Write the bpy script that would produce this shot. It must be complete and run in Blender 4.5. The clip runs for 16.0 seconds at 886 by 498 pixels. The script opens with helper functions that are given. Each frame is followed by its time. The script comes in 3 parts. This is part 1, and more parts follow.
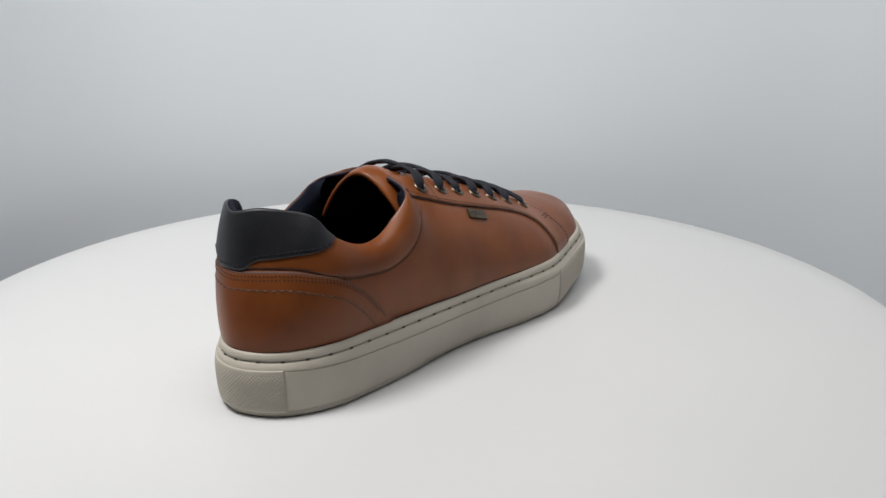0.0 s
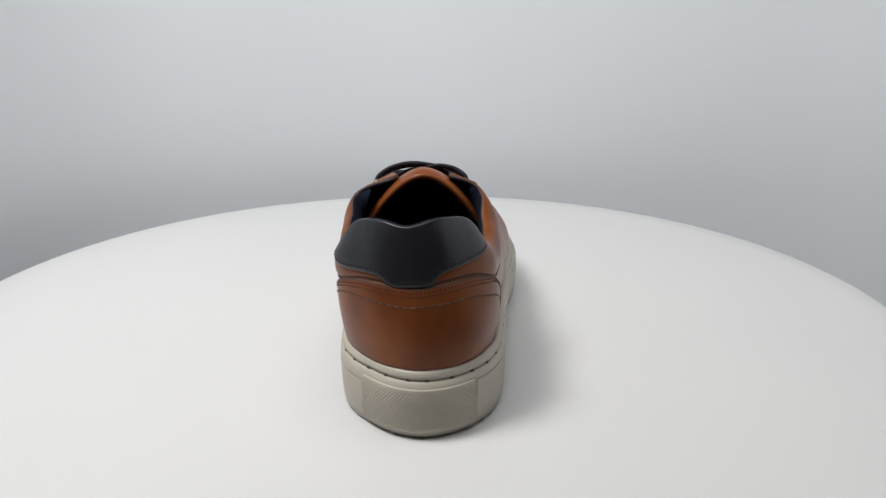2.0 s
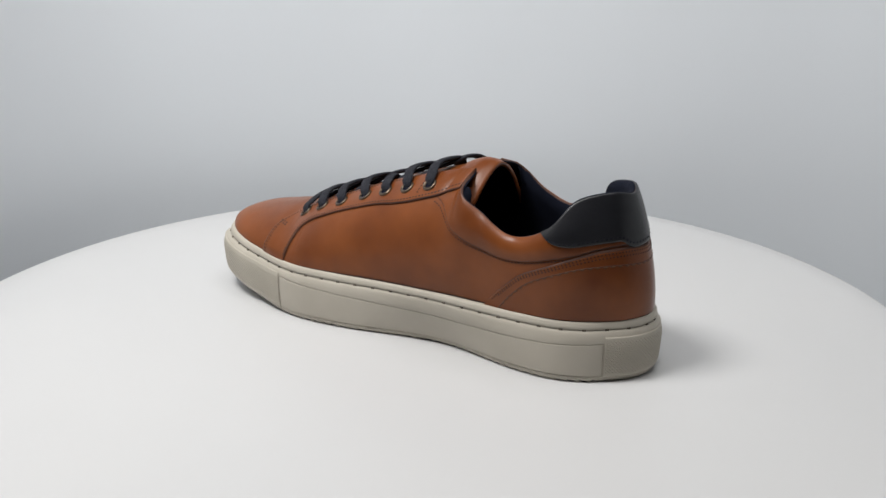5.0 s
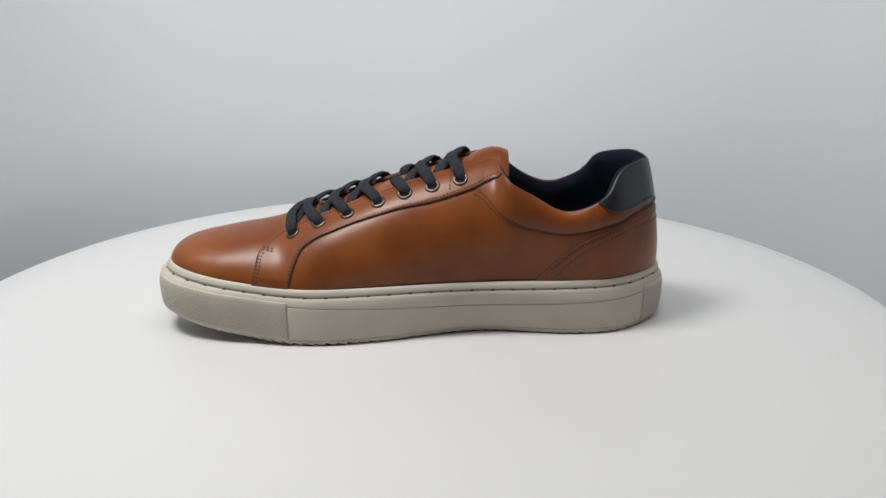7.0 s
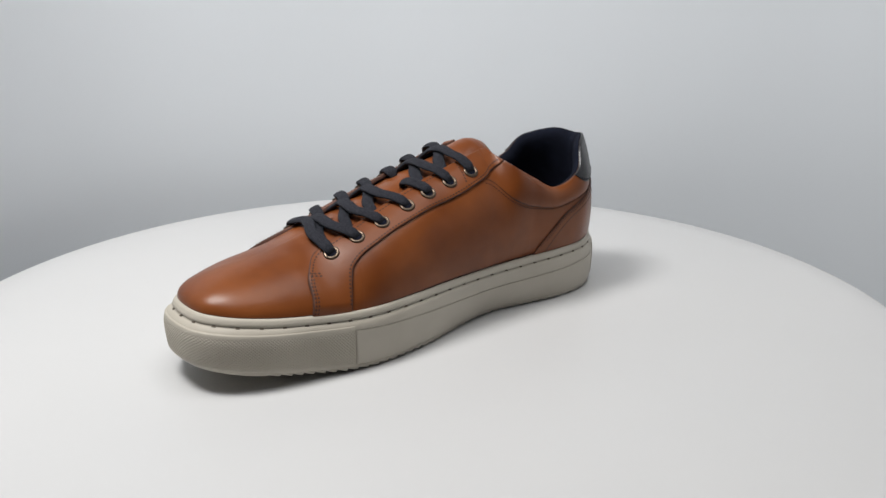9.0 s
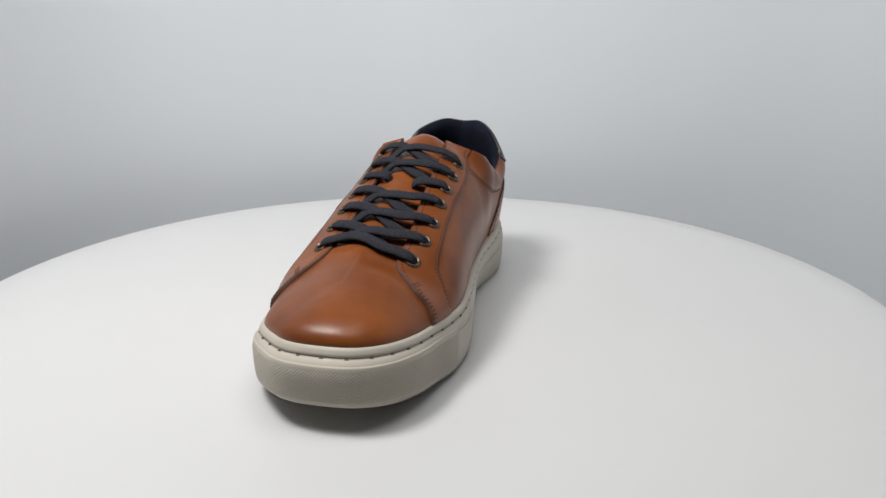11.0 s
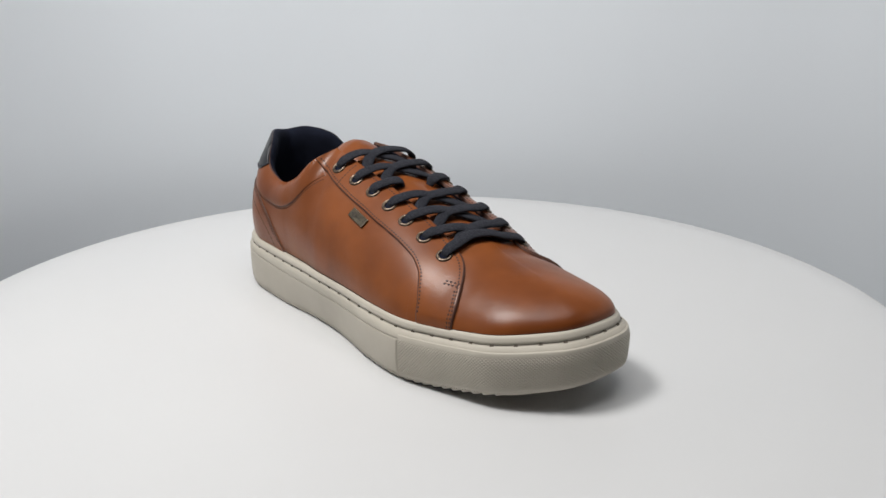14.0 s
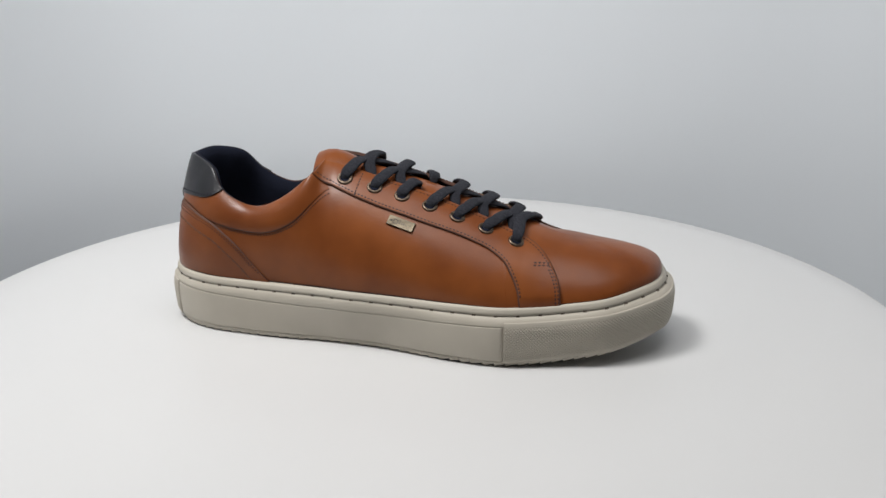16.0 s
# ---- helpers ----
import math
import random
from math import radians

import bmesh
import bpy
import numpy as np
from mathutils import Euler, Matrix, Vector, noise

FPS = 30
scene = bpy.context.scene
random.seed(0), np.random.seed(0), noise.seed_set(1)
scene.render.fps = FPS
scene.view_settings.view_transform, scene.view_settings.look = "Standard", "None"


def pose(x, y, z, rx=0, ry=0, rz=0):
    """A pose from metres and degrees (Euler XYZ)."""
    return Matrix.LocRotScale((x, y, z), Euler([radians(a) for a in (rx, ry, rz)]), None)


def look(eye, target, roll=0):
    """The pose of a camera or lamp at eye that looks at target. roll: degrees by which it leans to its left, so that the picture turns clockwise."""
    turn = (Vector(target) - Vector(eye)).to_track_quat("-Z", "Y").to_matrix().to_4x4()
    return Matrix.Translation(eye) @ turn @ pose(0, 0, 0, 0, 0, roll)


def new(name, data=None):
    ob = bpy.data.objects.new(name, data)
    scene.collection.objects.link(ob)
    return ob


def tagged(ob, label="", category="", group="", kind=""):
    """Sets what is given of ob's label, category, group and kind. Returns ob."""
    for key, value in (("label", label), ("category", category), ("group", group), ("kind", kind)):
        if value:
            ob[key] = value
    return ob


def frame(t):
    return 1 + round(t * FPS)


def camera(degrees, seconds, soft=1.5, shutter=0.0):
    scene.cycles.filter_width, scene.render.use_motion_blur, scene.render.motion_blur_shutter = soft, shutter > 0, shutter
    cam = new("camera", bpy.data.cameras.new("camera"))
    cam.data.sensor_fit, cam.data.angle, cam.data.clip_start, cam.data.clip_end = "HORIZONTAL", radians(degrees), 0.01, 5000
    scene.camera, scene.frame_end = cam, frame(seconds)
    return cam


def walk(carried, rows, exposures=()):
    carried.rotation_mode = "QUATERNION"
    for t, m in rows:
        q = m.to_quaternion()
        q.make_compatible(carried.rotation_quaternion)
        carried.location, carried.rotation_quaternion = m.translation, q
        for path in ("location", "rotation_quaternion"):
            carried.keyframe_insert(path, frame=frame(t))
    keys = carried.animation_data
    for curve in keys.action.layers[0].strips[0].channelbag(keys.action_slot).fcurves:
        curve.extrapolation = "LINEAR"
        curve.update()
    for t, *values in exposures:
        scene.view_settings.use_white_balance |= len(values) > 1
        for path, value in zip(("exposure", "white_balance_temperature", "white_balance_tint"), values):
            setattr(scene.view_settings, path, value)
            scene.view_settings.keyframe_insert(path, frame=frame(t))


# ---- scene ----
# camera: stands still before the turntable
cam = camera(51.96, 16.0)
CAM_POSE = pose(0, -0.5265, 0.2137, 90 - 17.89, 0, -1.8365) @ pose(0, 0, 0, 0, 0, -0.239)
walk(cam, [(0.0, CAM_POSE), (16.0, CAM_POSE)])

# ---- world and lights: a white photo booth lit by two soft boxes overhead ----
world = bpy.data.worlds.new("studio")
scene.world = world
world.use_nodes = True
world.node_tree.nodes["Background"].inputs[0].default_value = (0.80, 0.86, 0.93, 1)
world.node_tree.nodes["Background"].inputs[1].default_value = 0.25
scene.view_settings.exposure = 0.0


def softbox(name, eye, target, sx, sy, watts, colour, spread):
    data = bpy.data.lights.new(name, "AREA")
    data.shape, data.size, data.size_y, data.energy, data.color = "RECTANGLE", sx, sy, watts, colour
    data.spread = math.radians(spread)
    ob = new(name, data)
    ob.matrix_world = look(eye, target)
    return ob


softbox("softbox_lamp", (-0.35, -0.16, 0.86), (-0.02, 0, 0.0), 0.24, 0.26, 4.8, (1.0, 0.985, 0.965), 150)
softbox("softbox_lamp", (0.06, -0.18, 1.06), (-0.06, 0.05, 0.0), 0.85, 0.60, 5.4, (1.0, 0.99, 0.98), 180)


# ---- materials ----
def nodes_of(name):
    m = bpy.data.materials.new(name)
    m.use_nodes = True
    nt = m.node_tree
    return m, nt, nt.nodes["Principled BSDF"]


def noise_tex(nt, scale, detail=4.0, rough=0.55, stretch=None):
    co = nt.nodes.new("ShaderNodeTexCoord")
    tex = nt.nodes.new("ShaderNodeTexNoise")
    tex.inputs["Scale"].default_value, tex.inputs["Detail"].default_value, tex.inputs["Roughness"].default_value = scale, detail, rough
    if stretch:
        mp = nt.nodes.new("ShaderNodeMapping")
        mp.inputs["Scale"].default_value = stretch
        nt.links.new(co.outputs["Object"], mp.inputs[0])
        nt.links.new(mp.outputs[0], tex.inputs["Vector"])
    else:
        nt.links.new(co.outputs["Object"], tex.inputs["Vector"])
    return tex


def ramp(nt, src, stops):
    r = nt.nodes.new("ShaderNodeValToRGB")
    el = r.color_ramp.elements
    while len(el) < len(stops):
        el.new(0.5)
    for e, (p, c) in zip(el, stops):
        e.position, e.color = p, (*c, 1)
    nt.links.new(src, r.inputs[0])
    return r


def bump(nt, bsdf, srcs):
    prev = None
    for src, strength, dist in srcs:
        b = nt.nodes.new("ShaderNodeBump")
        b.inputs["Strength"].default_value, b.inputs["Distance"].default_value = strength, dist
        nt.links.new(src, b.inputs["Height"])
        if prev:
            nt.links.new(prev.outputs[0], b.inputs["Normal"])
        prev = b
    nt.links.new(prev.outputs[0], bsdf.inputs["Normal"])


def surface(name, dark, light, big, fine, rough, rough_var=0.06, bump_fine=0.1, bump_dist=0.0004, lo=0.3, hi=0.7, coat=0.0, spec=0.5, metal=0.0, mid=0.0):
    """Two scales of variation: large clouds of colour, fine grain in relief and gloss."""
    m, nt, b = nodes_of(name)
    n1, n2 = noise_tex(nt, big, 3.0), noise_tex(nt, fine, 6.0, 0.6)
    r = ramp(nt, n1.outputs[0], [(lo, dark), (hi, light)])
    nt.links.new(r.outputs[0], b.inputs["Base Color"])
    mr = nt.nodes.new("ShaderNodeMapRange")
    mr.inputs["To Min"].default_value, mr.inputs["To Max"].default_value = rough - rough_var, rough + rough_var
    nt.links.new(n2.outputs[0], mr.inputs["Value"])
    nt.links.new(mr.outputs[0], b.inputs["Roughness"])
    b.inputs["Coat Weight"].default_value = coat
    b.inputs["Coat Roughness"].default_value = 0.25
    b.inputs["Specular IOR Level"].default_value = spec
    b.inputs["Metallic"].default_value = metal
    relief = [(n1.outputs[0], 0.15, 0.002), (n2.outputs[0], bump_fine, bump_dist)]
    if mid:
        relief.insert(1, (noise_tex(nt, mid, 3.0, 0.5).outputs[0], 0.12, 0.0012))
    bump(nt, b, relief)
    return m


LEATHER = surface("tan_leather", (0.138, 0.0358, 0.0083), (0.230, 0.0675, 0.0170), 26, 900, 0.335, 0.07, 0.18, 0.0003, spec=0.30, mid=85)
LEATHER_EDGE = surface("leather_cut_edge", (0.055, 0.019, 0.010), (0.085, 0.03, 0.015), 200, 900, 0.7)
NAVY_LEATHER = surface("navy_leather", (0.0095, 0.0098, 0.0125), (0.0155, 0.0158, 0.0195), 60, 800, 0.36, 0.06, 0.3)
LINING = surface("navy_textile", (0.0045, 0.0058, 0.0125), (0.0075, 0.0098, 0.0200), 90, 1500, 0.9, 0.05, 0.5, 0.0005, spec=0.15)
RUBBER = surface("cream_rubber", (0.435, 0.398, 0.335), (0.485, 0.447, 0.38), 30, 700, 0.55, 0.06, 0.15, 0.0003, spec=0.35)
# the same cream rubber, darkened to paint shade into grooves and steps
GROOVE_SHADE = surface("rubber_groove_shade", (0.40, 0.36, 0.30), (0.44, 0.40, 0.34), 60, 700, 0.7)
SOLE_THREAD = surface("taupe_thread", (0.07, 0.055, 0.04), (0.11, 0.09, 0.065), 300, 3000, 0.8)
THREAD = surface("brown_thread", (0.034, 0.0125, 0.008), (0.058, 0.022, 0.013), 300, 3000, 0.75)
LIGHT_THREAD = surface("light_brown_thread", (0.085, 0.036, 0.017), (0.14, 0.062, 0.030), 300, 3000, 0.7)
LACE = surface("navy_cotton_lace", (0.012, 0.013, 0.018), (0.030, 0.031, 0.040), 900, 1100, 0.9, 0.05, 0.8, 0.0006, spec=0.25)
BRASS = surface("aged_brass", (0.095, 0.070, 0.050), (0.18, 0.138, 0.105), 250, 1500, 0.36, 0.08, 0.1, metal=1.0)
PLATE = surface("antique_plate", (0.075, 0.062, 0.045), (0.15, 0.126, 0.092), 180, 1200, 0.40, 0.08, 0.1, metal=1.0)
INK = surface("engraved_dark", (0.02, 0.016, 0.012), (0.03, 0.025, 0.02), 100, 900, 0.6)
# grey of the added, unseen room, set by how much fill it bounces
ROOM = surface("unseen_room_grey", (0.30, 0.30, 0.305), (0.34, 0.34, 0.34), 1.5, 120, 0.8)
TABLE = surface("white_laminate", (0.565, 0.568, 0.572), (0.59, 0.59, 0.59), 3, 300, 0.42, 0.04, 0.05, 0.0002, spec=0.35)
PAPER = surface("white_backdrop", (0.725, 0.757, 0.79), (0.75, 0.782, 0.815), 2.2, 150, 0.8, 0.04, 0.05, 0.0003, spec=0.2)


# ---- mesh helpers ----
def mesh_of(name, verts, faces, mats, smooth=True, indices=None):
    me = bpy.data.meshes.new(name)
    me.from_pydata([tuple(v) for v in verts], [], faces)
    for m in mats:
        me.materials.append(m)
    if indices is not None:
        me.polygons.foreach_set("material_index", indices)
    me.polygons.foreach_set("use_smooth", [smooth] * len(me.polygons))
    me.update()
    return me


def part(name, me, parent, label=""):
    ob = new(name, me)
    ob.parent = parent
    if label:
        tagged(ob, label)
    return ob


def grid_faces(nu, nv, wrap_u=False, wrap_v=False, flip=False):
    """Quads over an array of nu x nv points, v fastest."""
    i = np.arange(nu if wrap_u else nu - 1)
    j = np.arange(nv if wrap_v else nv - 1)
    a, b = np.meshgrid(i, j, indexing="ij")
    a2, b2 = (a + 1) % nu, (b + 1) % nv
    q = np.stack([a * nv + b, a2 * nv + b, a2 * nv + b2, a * nv + b2], -1).reshape(-1, 4)
    return (q[:, ::-1] if flip else q).tolist()


def revolve(profile, n=160):
    """A turned body about z from (radius, height) pairs, closed at both ends by its profile."""
    a = np.linspace(0, 2 * math.pi, n, endpoint=False)
    pr = np.array(profile)
    p = np.stack([pr[None, :, 0] * np.cos(a)[:, None], pr[None, :, 0] * np.sin(a)[:, None], np.broadcast_to(pr[None, :, 1], (n, len(pr)))], -1)
    return p.reshape(-1, 3), grid_faces(n, len(pr), wrap_u=True)


# ---- the booth: curved backdrop; floor, ceiling and walls unseen, added to set fill light ----
def backdrop_shell():
    """White sheet bent closely round the back of the turntable."""
    side, lo, hi, th = -0.30, -0.30, 0.42, 0.004
    a = np.linspace(0, math.pi, 97)
    e = 2 / 2.25
    wide = np.where(a < math.pi / 2, BACK_HALF + 0.14, BACK_HALF)
    x = 0.012 + wide * np.sign(np.cos(a)) * np.abs(np.cos(a)) ** e
    y = BACK_Y * np.abs(np.sin(a)) ** e + 0.0015 * np.sin(a * 9)
    plan = [(x[0], side), (x[0], side / 2)] + list(zip(x, y)) + [(x[-1], side / 2), (x[-1], side)]
    zs = np.linspace(lo, hi, 12)
    pts = np.array([[(px, py, z) for z in zs] for px, py in plan]).reshape(-1, 3)
    ob = new("backdrop", mesh_of("backdrop", pts, grid_faces(len(plan), len(zs)), [PAPER]))
    s = ob.modifiers.new("thickness", "SOLIDIFY")
    s.thickness, s.offset = th, 1.0
    return tagged(ob, "curved plain white paper backdrop behind the turntable", "backdrop", kind="structure")


BACK_HALF, BACK_Y = 0.385, 0.352


def slab(name, x0, x1, y0, y1, z0, z1, mat, label, category):
    v = [(x, y, z) for x in (x0, x1) for y in (y0, y1) for z in (z0, z1)]
    f = [(0, 1, 3, 2), (4, 6, 7, 5), (0, 4, 5, 1), (2, 3, 7, 6), (0, 2, 6, 4), (1, 5, 7, 3)]
    return tagged(new(name, mesh_of(name, v, f, [mat], smooth=False)), label, category, kind="structure")


backdrop_shell()
# unseen grey room, added to close the place and hold the fill down
slab("floor", -1.6, 1.6, -2.2, 1.2, -0.33, -0.304, ROOM, "unseen plain grey floor added below the turntable", "floor")
slab("ceiling", -1.6, 1.6, -2.2, 1.2, 1.90, 1.93, ROOM, "unseen plain grey ceiling added to close the room", "ceiling")
slab("unseen_wall_south", -1.6, 1.6, -2.23, -2.204, -0.30, 1.90, ROOM, "unseen plain grey wall added to limit fill light", "wall")
slab("unseen_wall_north", -1.6, 1.6, 1.204, 1.23, -0.30, 1.90, ROOM, "unseen plain grey wall added to limit fill light", "wall")
slab("unseen_wall_west", -1.63, -1.604, -2.2, 1.2, -0.30, 1.90, ROOM, "unseen plain grey wall added to limit fill light", "wall")
slab("unseen_wall_east", 1.604, 1.63, -2.2, 1.2, -0.30, 1.90, ROOM, "unseen plain grey wall added to limit fill light", "wall")


# ---- the turntable ----
def turntable():
    table = new("turntable")
    R = 0.3015
    v, f = revolve([(0.0, -0.018), (R - 0.003, -0.018), (R - 0.0008, -0.0165), (R, -0.014), (R, -0.004), (R - 0.0012, -0.0012), (R - 0.004, 0.0), (R - 0.02, 0.0), (0.0, 0.0)], 256)
    part("disc", mesh_of("disc", v, f, [TABLE]), table)
    v, f = revolve([(0.0, -0.304), (0.11, -0.304), (0.115, -0.295), (0.115, -0.275), (0.06, -0.26), (0.05, -0.03), (0.09, -0.018), (0.0, -0.018)], 96)
    part("pedestal", mesh_of("pedestal", v, f, [TABLE]), table)
    return tagged(table, "round matt white display turntable carrying the shoe", "turntable")


TURNTABLE = turntable()


# ---- the shoe: millimetres, x to the toe, y to the wearer's left, z up ----
SHOE = tagged(new("shoe"), "tan leather low-top sneaker with navy laces and cream sole", "shoe")
MM = 0.001


def spring(x):
    """How far the toe end of the sole lifts off the table."""
    return 10.0 * (np.clip((np.asarray(x, float) - 60) / 92, 0, 1.2)) ** 1.8


class Loop:
    """A closed smooth curve through points, by chord length; u runs from 0 to 1."""

    def __init__(self, pts, knots=None):
        self.p = np.array(pts, float)
        if knots is None:
            d = np.linalg.norm(np.roll(self.p, -1, 0) - self.p, axis=1) ** 0.8
            knots = np.concatenate([[0], np.cumsum(d) / d.sum()])
        self.k = knots
        d = np.diff(self.k)[:, None]
        s = (np.roll(self.p, -1, 0) - self.p) / d
        dp = np.roll(d, 1, 0)
        self.m = (np.roll(s, 1, 0) * d + s * dp) / (d + dp)

    def __call__(self, u):
        u = np.mod(np.asarray(u, float), 1.0)
        i = np.clip(np.searchsorted(self.k, u, "right") - 1, 0, len(self.p) - 1)
        j = (i + 1) % len(self.p)
        h = self.k[i + 1] - self.k[i]
        t = ((u - self.k[i]) / h)[..., None]
        h = h[..., None]
        return ((2 * t**3 - 3 * t**2 + 1) * self.p[i] + (t**3 - 2 * t**2 + t) * h * self.m[i]
                + (-2 * t**3 + 3 * t**2) * self.p[j] + (t**3 - t**2) * h * self.m[j])


ROWS = []


def station(bx, by, ox, oy, h1, p2, c):
    """One rib of the upper: foot of the rib, its lower handle (offset and height), upper handle, top."""
    z = 33.0 + float(spring(bx))
    ROWS.append([(bx, by, z), (bx + ox, by + oy, z + h1), p2, c])


# lateral side from the heel to the toe
station(-150.3, -3, -2.2, 0, 17, (-144, -1, 85.5), (-139.5, 2, 99.3))
station(-147.2, -17.4, -1.6, -0.9, 16, (-140.5, -15.5, 86), (-133, -13, 101.4))
station(-139, -28.3, -2.6, -2.6, 17, (-134, -27, 83.5), (-117.5, -25, 97.6))
station(-117, -40, -1, -4, 20, (-117, -40.5, 73), (-106.5, -34, 85.0))
station(-92, -44, -1, -3, 20, (-92, -47, 72), (-87, -36, 77.5))
station(-66, -47, -1, -3, 20, (-69, -50.5, 76), (-68, -36.5, 84.5))
station(-46, -49, -1, -5, 23, (-52, -45, 86.5), (-51, -33, 98))
station(-32, -51, 0, -6, 27, (-41, -37.5, 100), (-46, -6, 104.4))
station(0, -55, 0, -4.5, 29, (0, -34.5, 91.2), (-2, -6, 94.2))
station(34, -60, 0, -1, 23, (33, -39, 79), (32, -6, 81.2))
station(58, -61.5, 1, 1, 16.5, (60, -41.5, 68.0), (60, -6, 71))
station(80, -57.5, 1, 2.5, 11.5, (84, -36, 61.2), (82, -6, 65.3))
station(97, -53.7, 1, 2, 11, (95, -33, 59.3), (92, -5, 63.2))
station(115, -48.9, 1, 1, 9.5, (108, -28, 58.2), (99, -5, 62.1))
station(130.5, -37.4, 1.5, -0.5, 9, (121, -22, 56.2), (103, -4.5, 61.5))
station(142.5, -24, 1.5, -0.5, 8.5, (130, -16, 55.3), (105, -4.2, 61.3))
# toe tip and the medial side back to the heel
station(146, -6, 1.5, 0, 8, (134, -7, 54.9), (106, -4, 61.2))
station(144, 8, 1.5, 0.5, 8.5, (131, 0, 55.2), (105, -3.8, 61.3))
station(136, 17.5, 1, 0.5, 9, (124, 5, 56.2), (103, -3.5, 61.5))
station(119, 26.5, 1, 0, 9.5, (110, 10, 58.4), (99, -4, 62.1))
station(95, 33, 1, -1, 11, (93, 15, 60.8), (92, -4, 63.2))
station(77, 37.5, 1, -2, 11, (79, 17.5, 61.6), (82, -5, 65.3))
station(58, 40, 0, 0, 17, (60, 28, 68.4), (60, -5, 71))
station(30, 38.5, 0, 2.5, 25, (31, 28, 80.8), (32, -5.5, 81.2))
station(0, 35, 0, 6.5, 31, (2, 26.5, 93), (-2, -5.5, 94.2))
station(-30, 33, 0, 8.5, 29, (-39.5, 32, 100), (-46, -5.5, 104.4))
station(-45, 33, -1, 7, 22, (-51, 38, 84), (-50, 27, 95.4))
station(-66, 34, -1, 3, 20, (-68, 41, 74), (-67, 33, 85))
station(-90, 35, -1, 3, 18, (-90, 41, 67), (-86, 34, 75.8))
station(-115, 32.5, -1, 4, 18, (-116, 37.5, 71), (-107, 34.5, 83))
station(-135, 21.3, -2.5, 2.4, 17, (-135.5, 23, 81), (-119, 25, 97.2))
station(-145.2, 10.4, -2.5, 1.4, 16, (-140.5, 14.5, 86), (-132.5, 14.5, 100.8))
ROWS = np.array(ROWS, float)
FEATHER = Loop(ROWS[:, 0])
RIBS = [FEATHER] + [Loop(ROWS[:, k], FEATHER.k) for k in (1, 2, 3)]


RIDGE = Loop([(-50, 0, 105.2), (-24, 0, 98.0), (-2, 0, 91.6), (15, 0, 86.1), (32, 0, 80.4), (46, 0, 75.5), (60, 0, 70.7), (72, 0, 66.8), (82, 0, 63.6), (92, 0, 61.3), (99, 0, 59.9), (107, 0, 58.5), (120, 0, 56.8)])
_r = RIDGE(np.linspace(0, RIDGE.k[12] - 1e-6, 200))
RIDGE_X, RIDGE_Z = _r[:, 0], _r[:, 2]


def upper(u, v):
    """Points of the upper's outside, u round the foot, v from the sole (0) to the top line (1)."""
    b, p, q, c = [r(u) for r in RIBS]
    ridge = (np.mod(u, 1.0) > FEATHER.k[7]) & (np.mod(u, 1.0) < FEATHER.k[25])
    c[..., 1] = np.where(ridge, np.interp(c[..., 0], [0, 50, 85, 110], [-6.0, -6.0, -9.5, -10.5]), c[..., 1])
    c[..., 2] = np.where(ridge, np.interp(c[..., 0], RIDGE_X, RIDGE_Z), c[..., 2])
    v = np.asarray(v, float)[..., None]
    return (1 - v) ** 3 * b + 3 * (1 - v) ** 2 * v * p + 3 * (1 - v) * v**2 * q + v**3 * c


def upper_normal(u, v):
    e = 1e-3
    du = upper(np.asarray(u) + e, v) - upper(np.asarray(u) - e, v)
    dv = upper(u, np.minimum(np.asarray(v) + e, 1)) - upper(u, np.maximum(np.asarray(v) - e, 0))
    n = np.cross(du, dv)
    return n / np.maximum(np.linalg.norm(n, axis=-1, keepdims=True), 1e-9)


def raised(u, v, h):
    around = np.abs(np.mod(np.asarray(u, float) + 0.5, 1.0) - 0.5)
    slim = 1.9 * np.clip((0.21 - around) / 0.06, 0, 1)
    return upper(u, v) + upper_normal(u, v) * (np.asarray(h, float) - slim)[..., None]


# curves on the upper are runs of (u, v)
class Path:
    """An open smooth curve through (u, v) pairs; s runs from 0 to 1."""

    def __init__(self, *pts):
        p = np.array(pts, float)
        d = np.linalg.norm(np.diff(p * (740, 70), axis=0), axis=1)
        self.k, self.p = np.concatenate([[0], np.cumsum(d) / d.sum()]), p
        s = np.diff(p, axis=0) / np.diff(self.k)[:, None]
        h = np.diff(self.k)[:, None]
        m = np.empty_like(p)
        m[0], m[-1] = s[0], s[-1]
        m[1:-1] = (s[:-1] * h[1:] + s[1:] * h[:-1]) / (h[1:] + h[:-1])
        self.m = m

    def __call__(self, s):
        s = np.clip(np.asarray(s, float), 0, 1)
        i = np.clip(np.searchsorted(self.k, s, "right") - 1, 0, len(self.p) - 2)
        h = (self.k[i + 1] - self.k[i])
        t = ((s - self.k[i]) / h)[..., None]
        h = h[..., None]
        return ((2 * t**3 - 3 * t**2 + 1) * self.p[i] + (t**3 - 2 * t**2 + t) * h * self.m[i]
                + (-2 * t**3 + 3 * t**2) * self.p[i + 1] + (t**3 - t**2) * h * self.m[i + 1])

    def moved(self, du, dv):
        return Path(*(self.p + (du, dv)))


def level(v, u0, u1):
    return Path((u0, v), ((u0 + u1) / 2, v), (u1, v))


def height(h, u, v):
    return h(u, v) if callable(h) else np.full(np.shape(u), float(h))


